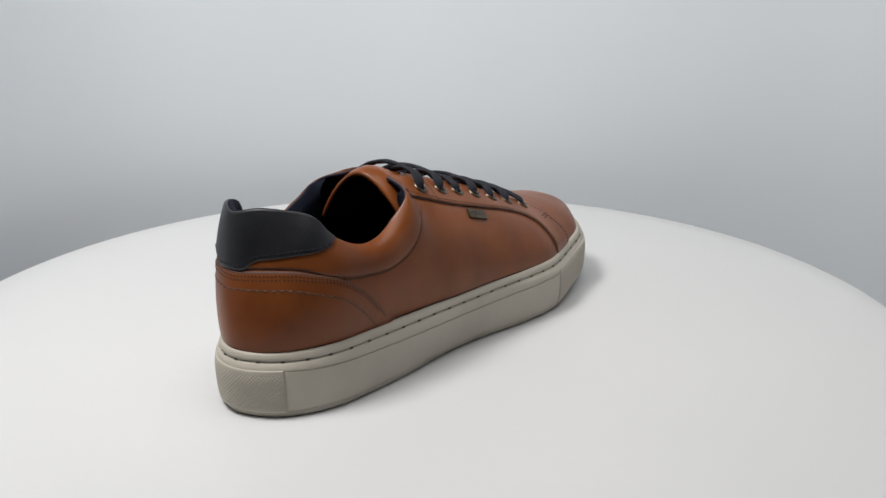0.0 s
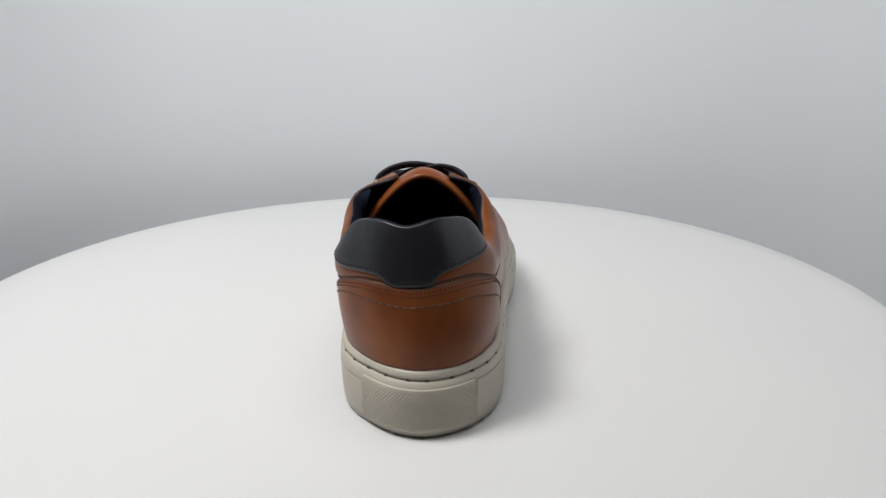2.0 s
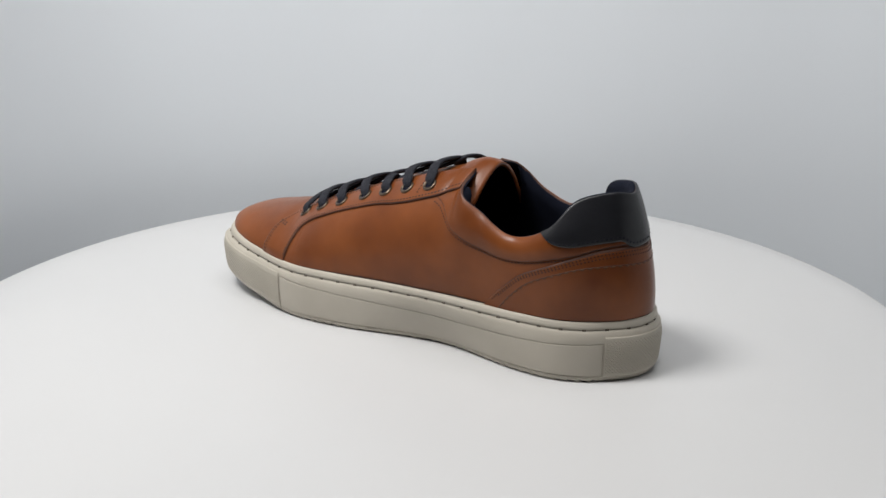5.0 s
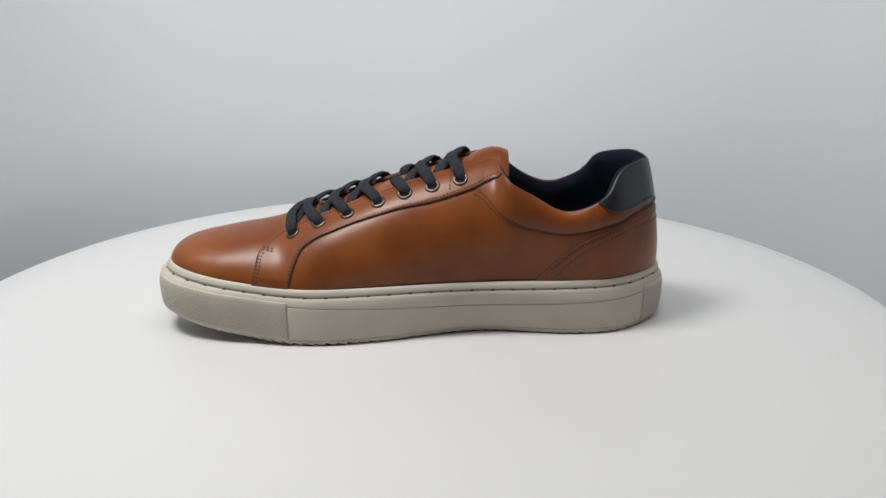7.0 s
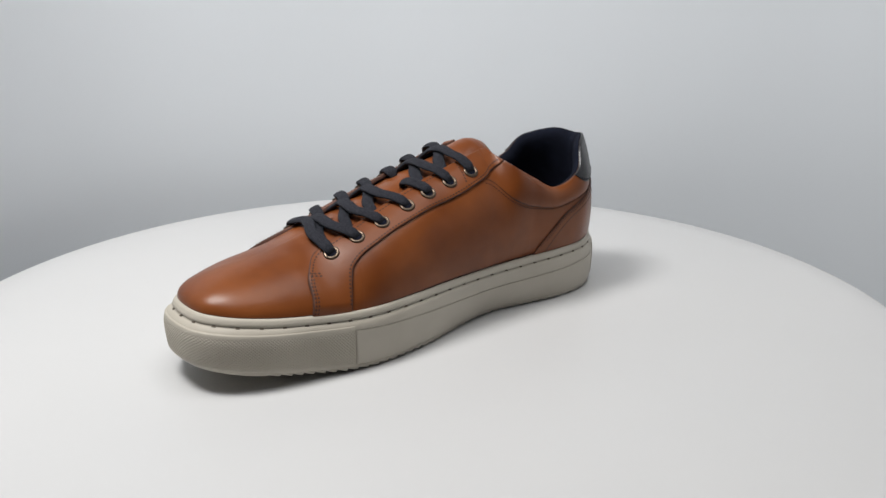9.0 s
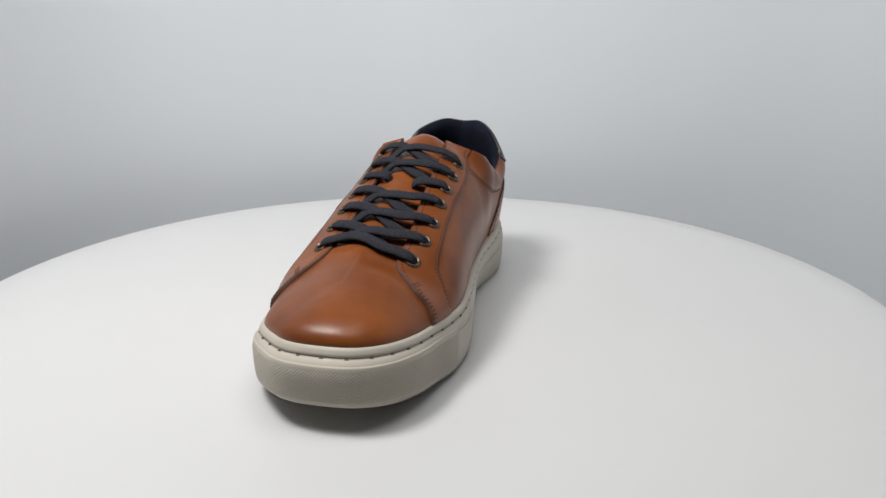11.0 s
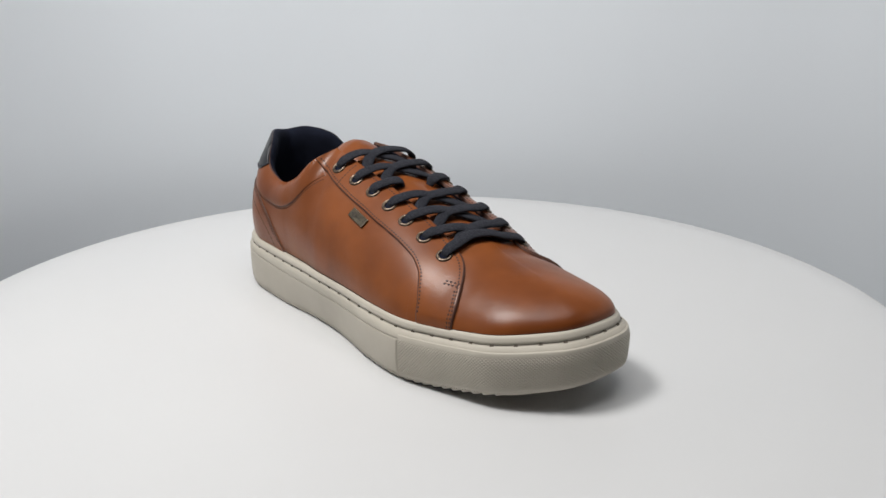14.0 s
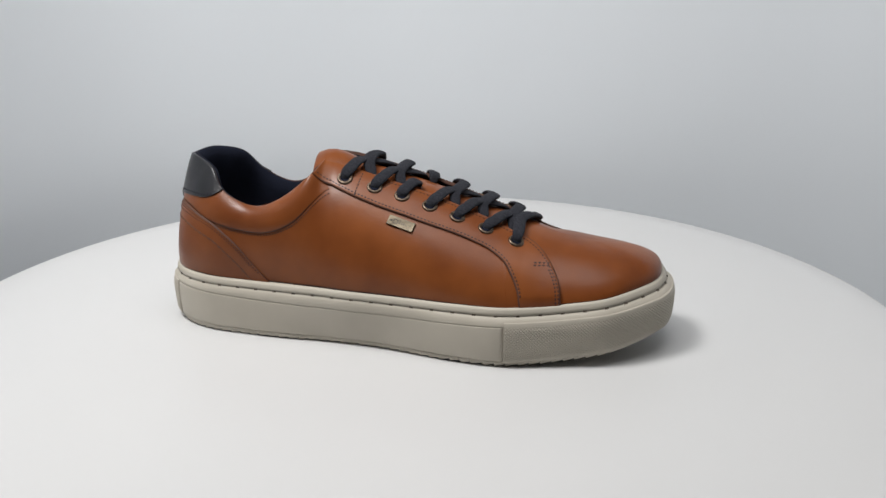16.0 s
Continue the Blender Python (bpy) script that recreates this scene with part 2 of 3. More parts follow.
def patch(name, lo, hi, h, ns, nw, mats, label="", sunk=-0.6, rim=0.006, parent=None, open_top=False):
    """A piece of leather on the upper between two curves: raised by h, rounded off at its cut edge."""
    s = np.concatenate([[0, 0], np.linspace(rim * 0.4, 1 - rim * 0.4, ns), [1, 1]])
    w = np.concatenate([[0, 0], np.linspace(rim * 5, 1 - rim * 5, nw), [1, 1]])
    a, b = lo(s), hi(s)
    uv = a[:, None, :] * (1 - w)[None, :, None] + b[:, None, :] * w[None, :, None]
    u, v = uv[..., 0], np.clip(uv[..., 1], 0, 1)
    z = height(h, u, v)
    edge = np.zeros(z.shape, int)
    edge[1:-1, 1:-1] = 1
    edge[2:-2, 2:-2] = 2
    if open_top:
        edge[:, -2:] = 2
    z = np.where(edge == 2, z, np.where(edge == 1, z - 0.35, sunk))
    n1, n2 = z.shape
    faces = grid_faces(n1, n2)
    fi, fj = np.meshgrid(np.arange(n1 - 1), np.arange(n2 - 1), indexing="ij")
    idx = ((fi == 0) | (fi == n1 - 2) | (fj <= 1) | ((fj >= n2 - 3) & (not open_top))).astype(int).ravel()
    return part(name, mesh_of(name, raised(u, v, z).reshape(-1, 3) * MM, faces, mats, indices=idx.tolist()), parent or SHOE, label)


def stitch_row(curve, h, pitch=2.15, long=1.55, thick=0.5, mat=None, name="stitching", s0=0.0, s1=1.0, label=""):
    """A seam: short raised threads along a curve on the upper."""
    s = np.linspace(s0, s1, 800)
    uv = curve(s)
    p = raised(uv[:, 0], np.clip(uv[:, 1], 0, 1), height(h, uv[:, 0], uv[:, 1]))
    n = upper_normal(uv[:, 0], np.clip(uv[:, 1], 0, 1))
    d = np.concatenate([[0], np.cumsum(np.linalg.norm(np.diff(p, axis=0), axis=1))])
    verts, faces = [], []
    for c in np.arange(pitch / 2, d[-1], pitch):
        if c + long / 2 > d[-1]:
            break
        a, m, e = [np.array([np.interp(q, d, p[:, k]) for k in range(3)]) for q in (c - long / 2, c, c + long / 2)]
        nn = np.array([np.interp(c, d, n[:, k]) for k in range(3)])
        t = (e - a) / max(np.linalg.norm(e - a), 1e-6)
        sd = np.cross(nn, t) * thick
        base = len(verts)
        for q, up in ((a, -0.1), (m, 0.32), (e, -0.1)):
            verts += [q - sd + nn * (up - 0.25), q + nn * up + nn * 0.1, q + sd + nn * (up - 0.25)]
        for r in (0, 3):
            faces += [(base + r, base + r + 3, base + r + 4, base + r + 1), (base + r + 1, base + r + 4, base + r + 5, base + r + 2)]
    return part(name, mesh_of(name, np.array(verts) * MM, faces, [mat or THREAD]), SHOE, label)


def sweep(name, pts, widths, thicks, normals, mat, parent=None, label="", n=12, flat=2.2, weave=None):
    """A band with a rounded cross-section along points."""
    p = np.array(pts, float)
    t = np.gradient(p, axis=0)
    t /= np.linalg.norm(t, axis=1, keepdims=True)
    nn = np.array(normals, float)
    sd = np.cross(t, nn)
    sd /= np.linalg.norm(sd, axis=1, keepdims=True)
    up = np.cross(sd, t)
    a = np.linspace(0, 2 * math.pi, n, endpoint=False)
    ca, sa = np.sign(np.cos(a)) * np.abs(np.cos(a)) ** (2 / flat), np.sign(np.sin(a)) * np.abs(np.sin(a)) ** (2 / flat)
    ring = (p[:, None] + sd[:, None] * (ca[None, :, None] * np.asarray(widths)[:, None, None] / 2)
            + up[:, None] * (sa[None, :, None] * np.asarray(thicks)[:, None, None] / 2))
    if weave is not None:
        # braided yarns: two crossing sets of diagonal ribs
        q = np.asarray(weave)[:, None] / 1.2
        rib = 0.08 * (np.abs(np.sin(math.pi * (q + 3 * a[None] / math.pi))) + np.abs(np.sin(math.pi * (q - 3 * a[None] / math.pi)))) - 0.08
        out = ring - p[:, None]
        ring = ring + out / np.maximum(np.linalg.norm(out, axis=-1, keepdims=True), 1e-6) * rib[..., None]
    m = len(p)
    faces = grid_faces(m, n, wrap_v=True)
    faces += [tuple(range(n))[::-1], tuple((m - 1) * n + k for k in range(n))]
    return part(name, mesh_of(name, ring.reshape(-1, 3) * MM, faces, [mat]), parent or SHOE, label)


def seam_line(curve, h, width=0.7, name="seam"):
    s = np.linspace(0, 1, 160)
    uv = curve(s)
    v = np.clip(uv[:, 1], 0, 1)
    p, n = raised(uv[:, 0], v, height(h, uv[:, 0], v)), upper_normal(uv[:, 0], v)
    return sweep(name, p, np.full(160, width), np.full(160, 0.5), n, LEATHER_EDGE, n=6)


# ---- seams of the upper ----
EYE_LO_LAT = Path((0.1835, 0.985), (0.1917, 0.84), (0.2017, 0.704), (0.2192, 0.61), (0.2342, 0.575), (0.25, 0.56), (0.2692, 0.547), (0.2875, 0.55), (0.3058, 0.547), (0.3233, 0.522), (0.3333, 0.459), (0.3392, 0.365), (0.3458, 0.214), (0.35, 0.0))
EYE_HI_LAT = Path((0.197, 0.985), (0.201, 0.91), (0.207, 0.85), (0.2175, 0.825), (0.2308, 0.815), (0.2467, 0.815), (0.29, 0.82), (0.3308, 0.80), (0.35, 0.745), (0.3675, 0.56), (0.3783, 0.358), (0.3842, 0.0))
EYE_LO_MED = Path((0.6483, 0.0), (0.6517, 0.176), (0.6567, 0.34), (0.6633, 0.478), (0.6725, 0.54), (0.6908, 0.570), (0.7083, 0.575), (0.7358, 0.565), (0.7742, 0.570), (0.7883, 0.615), (0.8067, 0.811), (0.8155, 0.985))
EYE_HI_MED = Path((0.6142, 0.0), (0.6183, 0.239), (0.6222, 0.48), (0.6305, 0.60), (0.6467, 0.745), (0.668, 0.80), (0.71, 0.82), (0.75, 0.815), (0.7692, 0.815), (0.784, 0.825), (0.793, 0.85), (0.7995, 0.91), (0.8035, 0.985))
COLLAR_LO = Path((-0.2125, 0.60), (-0.2008, 0.575), (-0.178, 0.575), (-0.157, 0.56), (-0.136, 0.578), (-0.11, 0.63), (-0.086, 0.65), (-0.064, 0.62), (-0.032, 0.592), (-0.011, 0.578), (0.02, 0.582), (0.04, 0.596), (0.061, 0.612), (0.0833, 0.605), (0.11, 0.57), (0.1325, 0.543), (0.1508, 0.558), (0.1683, 0.595), (0.1875, 0.66), (0.206, 0.645))
COUNTER_HI = Path((-0.1475, 0.0), (-0.13, 0.239), (-0.107, 0.505), (-0.078, 0.61), (-0.055, 0.603), (-0.032, 0.582), (-0.011, 0.570), (0.02, 0.573), (0.04, 0.588), (0.061, 0.604), (0.0842, 0.60), (0.1075, 0.425), (0.125, 0.189), (0.1385, 0.0))
COUNTER_STITCH = Path((-0.1333, 0.0), (-0.12, 0.208), (-0.1017, 0.409), (-0.0767, 0.50), (-0.045, 0.475), (-0.0125, 0.447), (0.02, 0.456), (0.0617, 0.459), (0.0875, 0.40), (0.1067, 0.22), (0.123, 0.0))
TAB_LO = Path((-0.088, 0.985), (-0.083, 0.84), (-0.072, 0.735), (-0.058, 0.672), (-0.040, 0.635), (-0.0235, 0.605), (-0.0195, 0.578), (0.0, 0.574), (0.0142, 0.582), (0.0183, 0.612), (0.0375, 0.66), (0.055, 0.715), (0.068, 0.79), (0.0765, 0.88), (0.0808, 0.985))


def seam_v(curve, u):
    s = np.linspace(0, 1, 400)
    c = curve(s)
    return np.interp(u, c[:, 0], c[:, 1])


def pad(u, v):
    """The padded collar: how far it swells out between its seam and the top line."""
    u, v = np.asarray(u, float), np.asarray(v, float)
    lo = seam_v(COLLAR_LO, u)
    w = np.clip((v - lo) / np.maximum(1 - lo, 0.05), 0, 1)
    full = 0.15 + 0.85 * np.clip((np.abs(u) - 0.03) / 0.06, 0, 1)
    full = full * np.clip((0.198 - np.abs(u)) / 0.05, 0, 1)
    return 0.15 + 0.3 * np.clip((0.200 - np.abs(u)) / 0.03, 0, 1) + 2.1 * full * np.sin(np.clip(w, 0, 1) * math.pi * 0.92) ** 0.75


TWO = [LEATHER, LEATHER_EDGE]


def eye_h(u, v):
    """Height of the lace panels: thicker where they lap over the toe."""
    d = np.abs(np.asarray(u, float) - 0.4985)
    foot = np.clip(np.asarray(v, float) / 0.14, 0, 1)
    return (1.3 + 0.8 * np.clip((0.152 - d) / 0.022, 0, 1)) * (0.3 + 0.7 * foot)


def eye_thread(u, v):
    return eye_h(u, v) + 0.06


# quarters, vamp and tongue lie lowest
patch("quarter", level(0.0, 0.0, 0.371), Path((0.0, 0.66), (0.06, 0.70), (0.12, 0.66), (0.16, 0.68), (0.19, 0.76), (0.22, 0.68), (0.26, 0.62), (0.3058, 0.60), (0.336, 0.55), (0.358, 0.3), (0.372, 0.05)), 0.0, 150, 40, TWO, "smooth tan leather side panel with a metal plate")
patch("quarter", level(0.0, 0.627, 1.0), Path((0.626, 0.05), (0.641, 0.3), (0.66, 0.56), (0.70, 0.67), (0.7742, 0.66), (0.806, 0.72), (0.84, 0.66), (0.88, 0.68), (0.93, 0.72), (1.0, 0.66)), 0.0, 150, 40, TWO, "smooth tan leather side panel")
patch("vamp", level(0.0, 0.340, 0.660), level(1.0, 0.324, 0.676), 0.0, 160, 60, TWO, "smooth tan leather toe with a soft shine", open_top=True)


def tongue():
    """One arched strip under the laces; tan outside, navy inside."""
    x = np.linspace(-56, 72, 80)
    a = np.linspace(-1, 1, 41)
    top = np.interp(x, RIDGE_X, RIDGE_Z) - 0.8
    top = np.where(x < -34, np.interp(x, [-56, -51, -46, -40, -34], [103.2, 105.0, 105.3, 103.6, 100.9]), top)
    half = np.interp(x, [-56, -20, 20, 72], [32.5, 28.5, 25, 26])
    drop = np.interp(x, [-56, -25, 0, 40, 72], [30, 19, 11, 8, 7.5])
    mid = np.interp(x, [-56, -10, 72], [-5.8, -5.8, -5.6])
    sn = np.sin(a * math.pi / 2)
    p = np.stack([np.broadcast_to(x[:, None], (80, 41)) + 0.12 * drop[:, None] * np.abs(sn)[None] ** 2,
                  mid[:, None] + half[:, None] * sn[None], top[:, None] - drop[:, None] * np.abs(sn)[None] ** 1.8], -1)
    ob = part("tongue", mesh_of("tongue", p.reshape(-1, 3) * MM, grid_faces(80, 41), [LEATHER, LINING]), SHOE, "tan leather tongue lined in navy")
    sol = ob.modifiers.new("thickness", "SOLIDIFY")
    sol.thickness, sol.offset, sol.material_offset, sol.material_offset_rim = 0.0026, -1.0, 1, 0
    return ob


tongue()
patch("collar", COLLAR_LO, level(1.0, -0.1838, 0.1838), pad, 220, 26, TWO, "padded tan leather collar")
patch("heel_counter", level(0.0, -0.1475, 0.1385), COUNTER_HI, 0.9, 180, 30, TWO, "tan leather heel piece edged with dark stitching")
patch("eyestay", EYE_LO_LAT, EYE_HI_LAT, eye_h, 160, 26, TWO, "tan leather lace panel with brass eyelets")
patch("eyestay", EYE_LO_MED, EYE_HI_MED, eye_h, 160, 26, TWO, "tan leather lace panel with brass eyelets")
patch("heel_tab", TAB_LO, level(1.0, -0.088, 0.0808), lambda u, v: pad(u, v) + 0.9, 140, 26, [NAVY_LEATHER, NAVY_LEATHER], "smooth navy leather heel tab")


# ---- lining: over the top line, down the inside ----
def lining():
    u = np.linspace(-0.1855, 0.1855, 200)
    rows = []
    for v, h, up in ((0.995, 0.0, 0.0), (1.0, 0.0, 0.35), (1.0, -1.0, 0.7), (1.0, -2.6, 0.4), (0.985, -4.2, -0.6), (0.93, -6.0, 0), (0.8, -7.5, 0), (0.6, -8, 0), (0.35, -7, 0), (0.1, -5, 0)):
        vv = np.full_like(u, v)
        hh = np.full_like(u, h)
        if v > 0.99 and h > 0:
            hh = hh + pad(u, vv) - 0.5
        p = raised(u, vv, hh)
        fade = np.clip((0.1855 - np.abs(u)) / 0.015, 0, 1)
        p[:, 2] += up * fade - 1.4 * (1 - fade)
        rows.append(p)
    p = np.stack(rows, 1)
    part("lining", mesh_of("lining", p.reshape(-1, 3) * MM, grid_faces(*p.shape[:2]), [LINING]), SHOE, "dark navy textile lining of the collar")
    for lo, hi in ((EYE_LO_LAT, EYE_HI_LAT), (EYE_LO_MED, EYE_HI_MED)):
        s, w = np.linspace(0.0, 0.93, 90) if lo is EYE_LO_LAT else np.linspace(0.07, 1.0, 90), np.linspace(-0.5, 0.97, 14)
        a, b = lo(s), hi(s)
        uv = a[:, None] * (1 - w)[None, :, None] + b[:, None] * w[None, :, None]
        p = raised(uv[..., 0], np.clip(uv[..., 1], 0, 1), -0.5 * np.ones(uv.shape[:2]))
        ob = part("lining", mesh_of("lining", p.reshape(-1, 3) * MM, grid_faces(*p.shape[:2]), [LINING]), SHOE)
        sol = ob.modifiers.new("thickness", "SOLIDIFY")
        sol.thickness, sol.offset = 0.0012, -1.0
    for u0, u1, top in ((0.0, 0.345, 0.56), (0.655, 1.0, 0.56), (0.34, 0.66, 0.85)):
        a, b = np.meshgrid(np.linspace(u0, u1, 90), np.linspace(0, top, 20), indexing="ij")
        p = raised(a, b, np.full(a.shape, -2.4))
        part("lining", mesh_of("lining", p.reshape(-1, 3) * MM, grid_faces(90, 20), [LINING]), SHOE)
    a = np.linspace(0, 1, 120, endpoint=False)
    b = FEATHER(a)
    c = b.mean(0)
    p = np.concatenate([[c], c + (b - c) * (0.93, 0.86, 1)])
    p[:, 2] = 36
    part("insole", mesh_of("insole", p * MM, [(0, 1 + k, 1 + (k + 1) % 120) for k in range(120)], [LINING]), SHOE, "dark navy insole inside the shoe")


lining()

# ---- stitching ----
stitch_row(EYE_LO_LAT.moved(0.0014, 0.022), eye_thread, s0=0.03, s1=0.97, label="dark brown stitching along the lace panel")
stitch_row(EYE_LO_MED.moved(-0.0014, 0.022), eye_thread, s0=0.03, s1=0.97)
stitch_row(EYE_HI_LAT.moved(-0.0015, -0.035), eye_thread, s0=0.2, s1=0.98)
stitch_row(EYE_HI_MED.moved(0.0015, -0.035), eye_thread, s0=0.02, s1=0.8)
stitch_row(EYE_HI_LAT.moved(-0.004, -0.035), eye_thread, s0=0.8, s1=0.98)
stitch_row(EYE_HI_MED.moved(0.004, -0.035), eye_thread, s0=0.02, s1=0.2)
for dv in (0.0, -0.03):
    stitch_row(Path((0.3545, 0.505 + dv), (0.3625, 0.515 + dv), (0.3705, 0.52 + dv)), eye_thread, pitch=2.4, long=1.8, thick=0.6)
    stitch_row(Path((0.6245, 0.525 + dv), (0.632, 0.515 + dv), (0.640, 0.50 + dv)), eye_thread, pitch=2.4, long=1.8, thick=0.6)
stitch_row(Path((0.2235, 0.60), (0.226, 0.70), (0.228, 0.79)), eye_thread)
stitch_row(Path((0.7725, 0.79), (0.773, 0.70), (0.773, 0.61)), eye_thread)
stitch_row(COLLAR_LO.moved(0, -0.02), 0.15, pitch=1.9, long=1.35, thick=0.34, label="dark brown stitching under the collar")
stitch_row(COUNTER_HI.moved(0, -0.03), 0.9, pitch=1.9, long=1.2, s0=0.04, s1=0.96)
stitch_row(COUNTER_HI.moved(0, -0.055), 0.9, pitch=1.9, long=1.2, s0=0.07, s1=0.93)
seam_line(COUNTER_STITCH.moved(0, 0.006), 0.75, 0.7)
stitch_row(COUNTER_STITCH, 0.95, pitch=4.0, long=2.9, thick=0.55, mat=LIGHT_THREAD, label="light brown dashes of stitching round the heel")
stitch_row(TAB_LO.moved(0, 0.03), lambda u, v: pad(u, v) + 0.95, pitch=2.4, mat=LACE, s0=0.05, s1=0.95)


# ---- eyelets and laces ----
EYE_LAT = Path((0.2175, 0.711), (0.235, 0.698), (0.2517, 0.698), (0.2733, 0.692), (0.2958, 0.692), (0.3167, 0.692), (0.3392, 0.679))
EYE_MED = Path((0.7783, 0.686), (0.7633, 0.68), (0.7458, 0.68), (0.725, 0.688), (0.70, 0.692), (0.6775, 0.704), (0.6558, 0.673))
EYE_LAT.k = EYE_MED.k = np.linspace(0, 1, 7)
for c_ in (EYE_LAT, EYE_MED):
    c_.m = np.gradient(c_.p, axis=0) * 6


def eye_at(side, i, toward=0.0, h=1.3):
    """On the row of eyelets (i from 1 to 7), moved toward the ridge by a fraction, h over the leather."""
    u, v = (EYE_LAT if side < 0 else EYE_MED)(np.array((i - 1) / 6.0))
    v = v + (1 - v) * toward
    q = raised(np.array([u]), np.array([v]), np.array([h]))[0]
    return q, upper_normal(np.array([u]), np.array([v]))[0]


def frame_of(n, along=(1, 0, -0.35)):
    n = Vector(n).normalized()
    x = (Vector(along) - n * Vector(along).dot(n)).normalized()
    return Matrix((x, n.cross(x), n)).transposed()


def eyelet_meshes():
    pr = [(2.7, -0.8), (2.55, 0.25), (2.85, 0.75), (3.6, 0.95), (4.2, 0.7), (4.45, 0.1), (4.4, -0.4)]
    v, f = revolve([(r, z) for r, z in pr], 28)
    ring = mesh_of("eyelet", v * MM, f, [BRASS])
    # a dark navy disc across the ring stands in for the shaded opening
    v, f = revolve([(0.0, 0.15), (2.9, 0.15)], 20)
    return ring, mesh_of("eyelet_hole_shade", v * MM, f, [LINING])


RING, HOLE_SHADE = eyelet_meshes()
for side in (-1, 1):
    for i in range(1, 8):
        q, n = eye_at(side, i)
        ob = part("eyelet", RING, SHOE, "aged brass eyelet ring")
        ob.matrix_basis = Matrix.Translation(Vector(q * MM)) @ frame_of(n).to_4x4()
        part("eyelet_hole_shade", HOLE_SHADE, ob)


def ridge_at(i, h):
    a, _ = eye_at(-1, i, 1.0, 0)
    b, _ = eye_at(1, i, 1.0, 0)
    c = (a + b) / 2
    n = np.array((0.32, 0.0, 0.947))
    return c + n * h, n


def lace(points, seed, width=6.7, thick=2.4):
    p = np.array([q for q, _ in points])
    n = np.array([m for _, m in points])
    d = np.concatenate([[0], np.cumsum(np.linalg.norm(np.diff(p, axis=0), axis=1))])
    t = np.linspace(0, d[-1], 150)
    # smooth through the points
    k = d / d[-1]
    m = np.gradient(p, k, axis=0)
    s = t / d[-1]
    i = np.clip(np.searchsorted(k, s, "right") - 1, 0, len(k) - 2)
    h = (k[i + 1] - k[i])[:, None]
    x = ((s - k[i])[:, None]) / h
    c = (2 * x**3 - 3 * x**2 + 1) * p[i] + (x**3 - 2 * x**2 + x) * h * m[i] + (-2 * x**3 + 3 * x**2) * p[i + 1] + (x**3 - x**2) * h * m[i + 1]
    nn = np.stack([np.interp(t, d, n[:, q]) for q in range(3)], 1)
    rng = random.Random(seed)
    ph = rng.uniform(0, 6)
    w = width * (1 + 0.05 * np.sin(s * 9 + ph)) * np.clip(0.62 + 3.0 * np.minimum(s, 1 - s), 0, 1)
    th = thick * (1 + 0.08 * np.sin(s * 13 + ph)) * np.clip(0.9 + 1.0 * np.minimum(s, 1 - s), 0, 1)
    return sweep("lace", c, w, th, nn, LACE, n=28, flat=2.5, label="flat woven navy cotton lace", weave=t)


def cross(i, side, over):
    k = 0.0 if over else 0.06
    pts = [eye_at(side, i, -0.03, -1.2), eye_at(side, i + 0.03, 0.07, 2.3), eye_at(side, i + 0.18 + k, 0.3, 4.0), eye_at(side, i + 0.38 + k, 0.6, 4.4 if over else 3.6), ridge_at(i + 0.57 + k, 3.8 if over else 1.4),
           eye_at(-side, i + 0.72 + k, 0.72, 2.6 if over else 0.6), eye_at(-side, i + 0.83 + k, 0.5, 0.3 if over else -0.4), eye_at(-side, i + 0.91 + k, 0.3, -1.5)]
    lace(pts, i * 2 + side)


for i in (1, 2, 4, 5, 6):
    cross(i, -1, False)
    cross(i, 1, True)
for side in (-1, 1):
    lace([eye_at(side, 3, -0.03, -1.2), eye_at(side, 3, 0.06, 2.6), eye_at(side, 3.15, 0.3, 2.9), eye_at(side, 3.28, 0.5, 2.8), eye_at(side, 3.38, 0.66, 1.4), eye_at(side, 3.42, 0.72, -2.0)], 40 + side)
lace([eye_at(-1, 7, -0.03, -1.2), eye_at(-1, 7, 0.06, 2.6), eye_at(-1, 7.0, 0.35, 3.3), eye_at(-1, 6.98, 0.7, 3.2), ridge_at(6.96, 3.4), eye_at(1, 6.98, 0.7, 3.2), eye_at(1, 7.0, 0.35, 3.3), eye_at(1, 7, 0.06, 2.6), eye_at(1, 7, -0.03, -1.2)], 77)


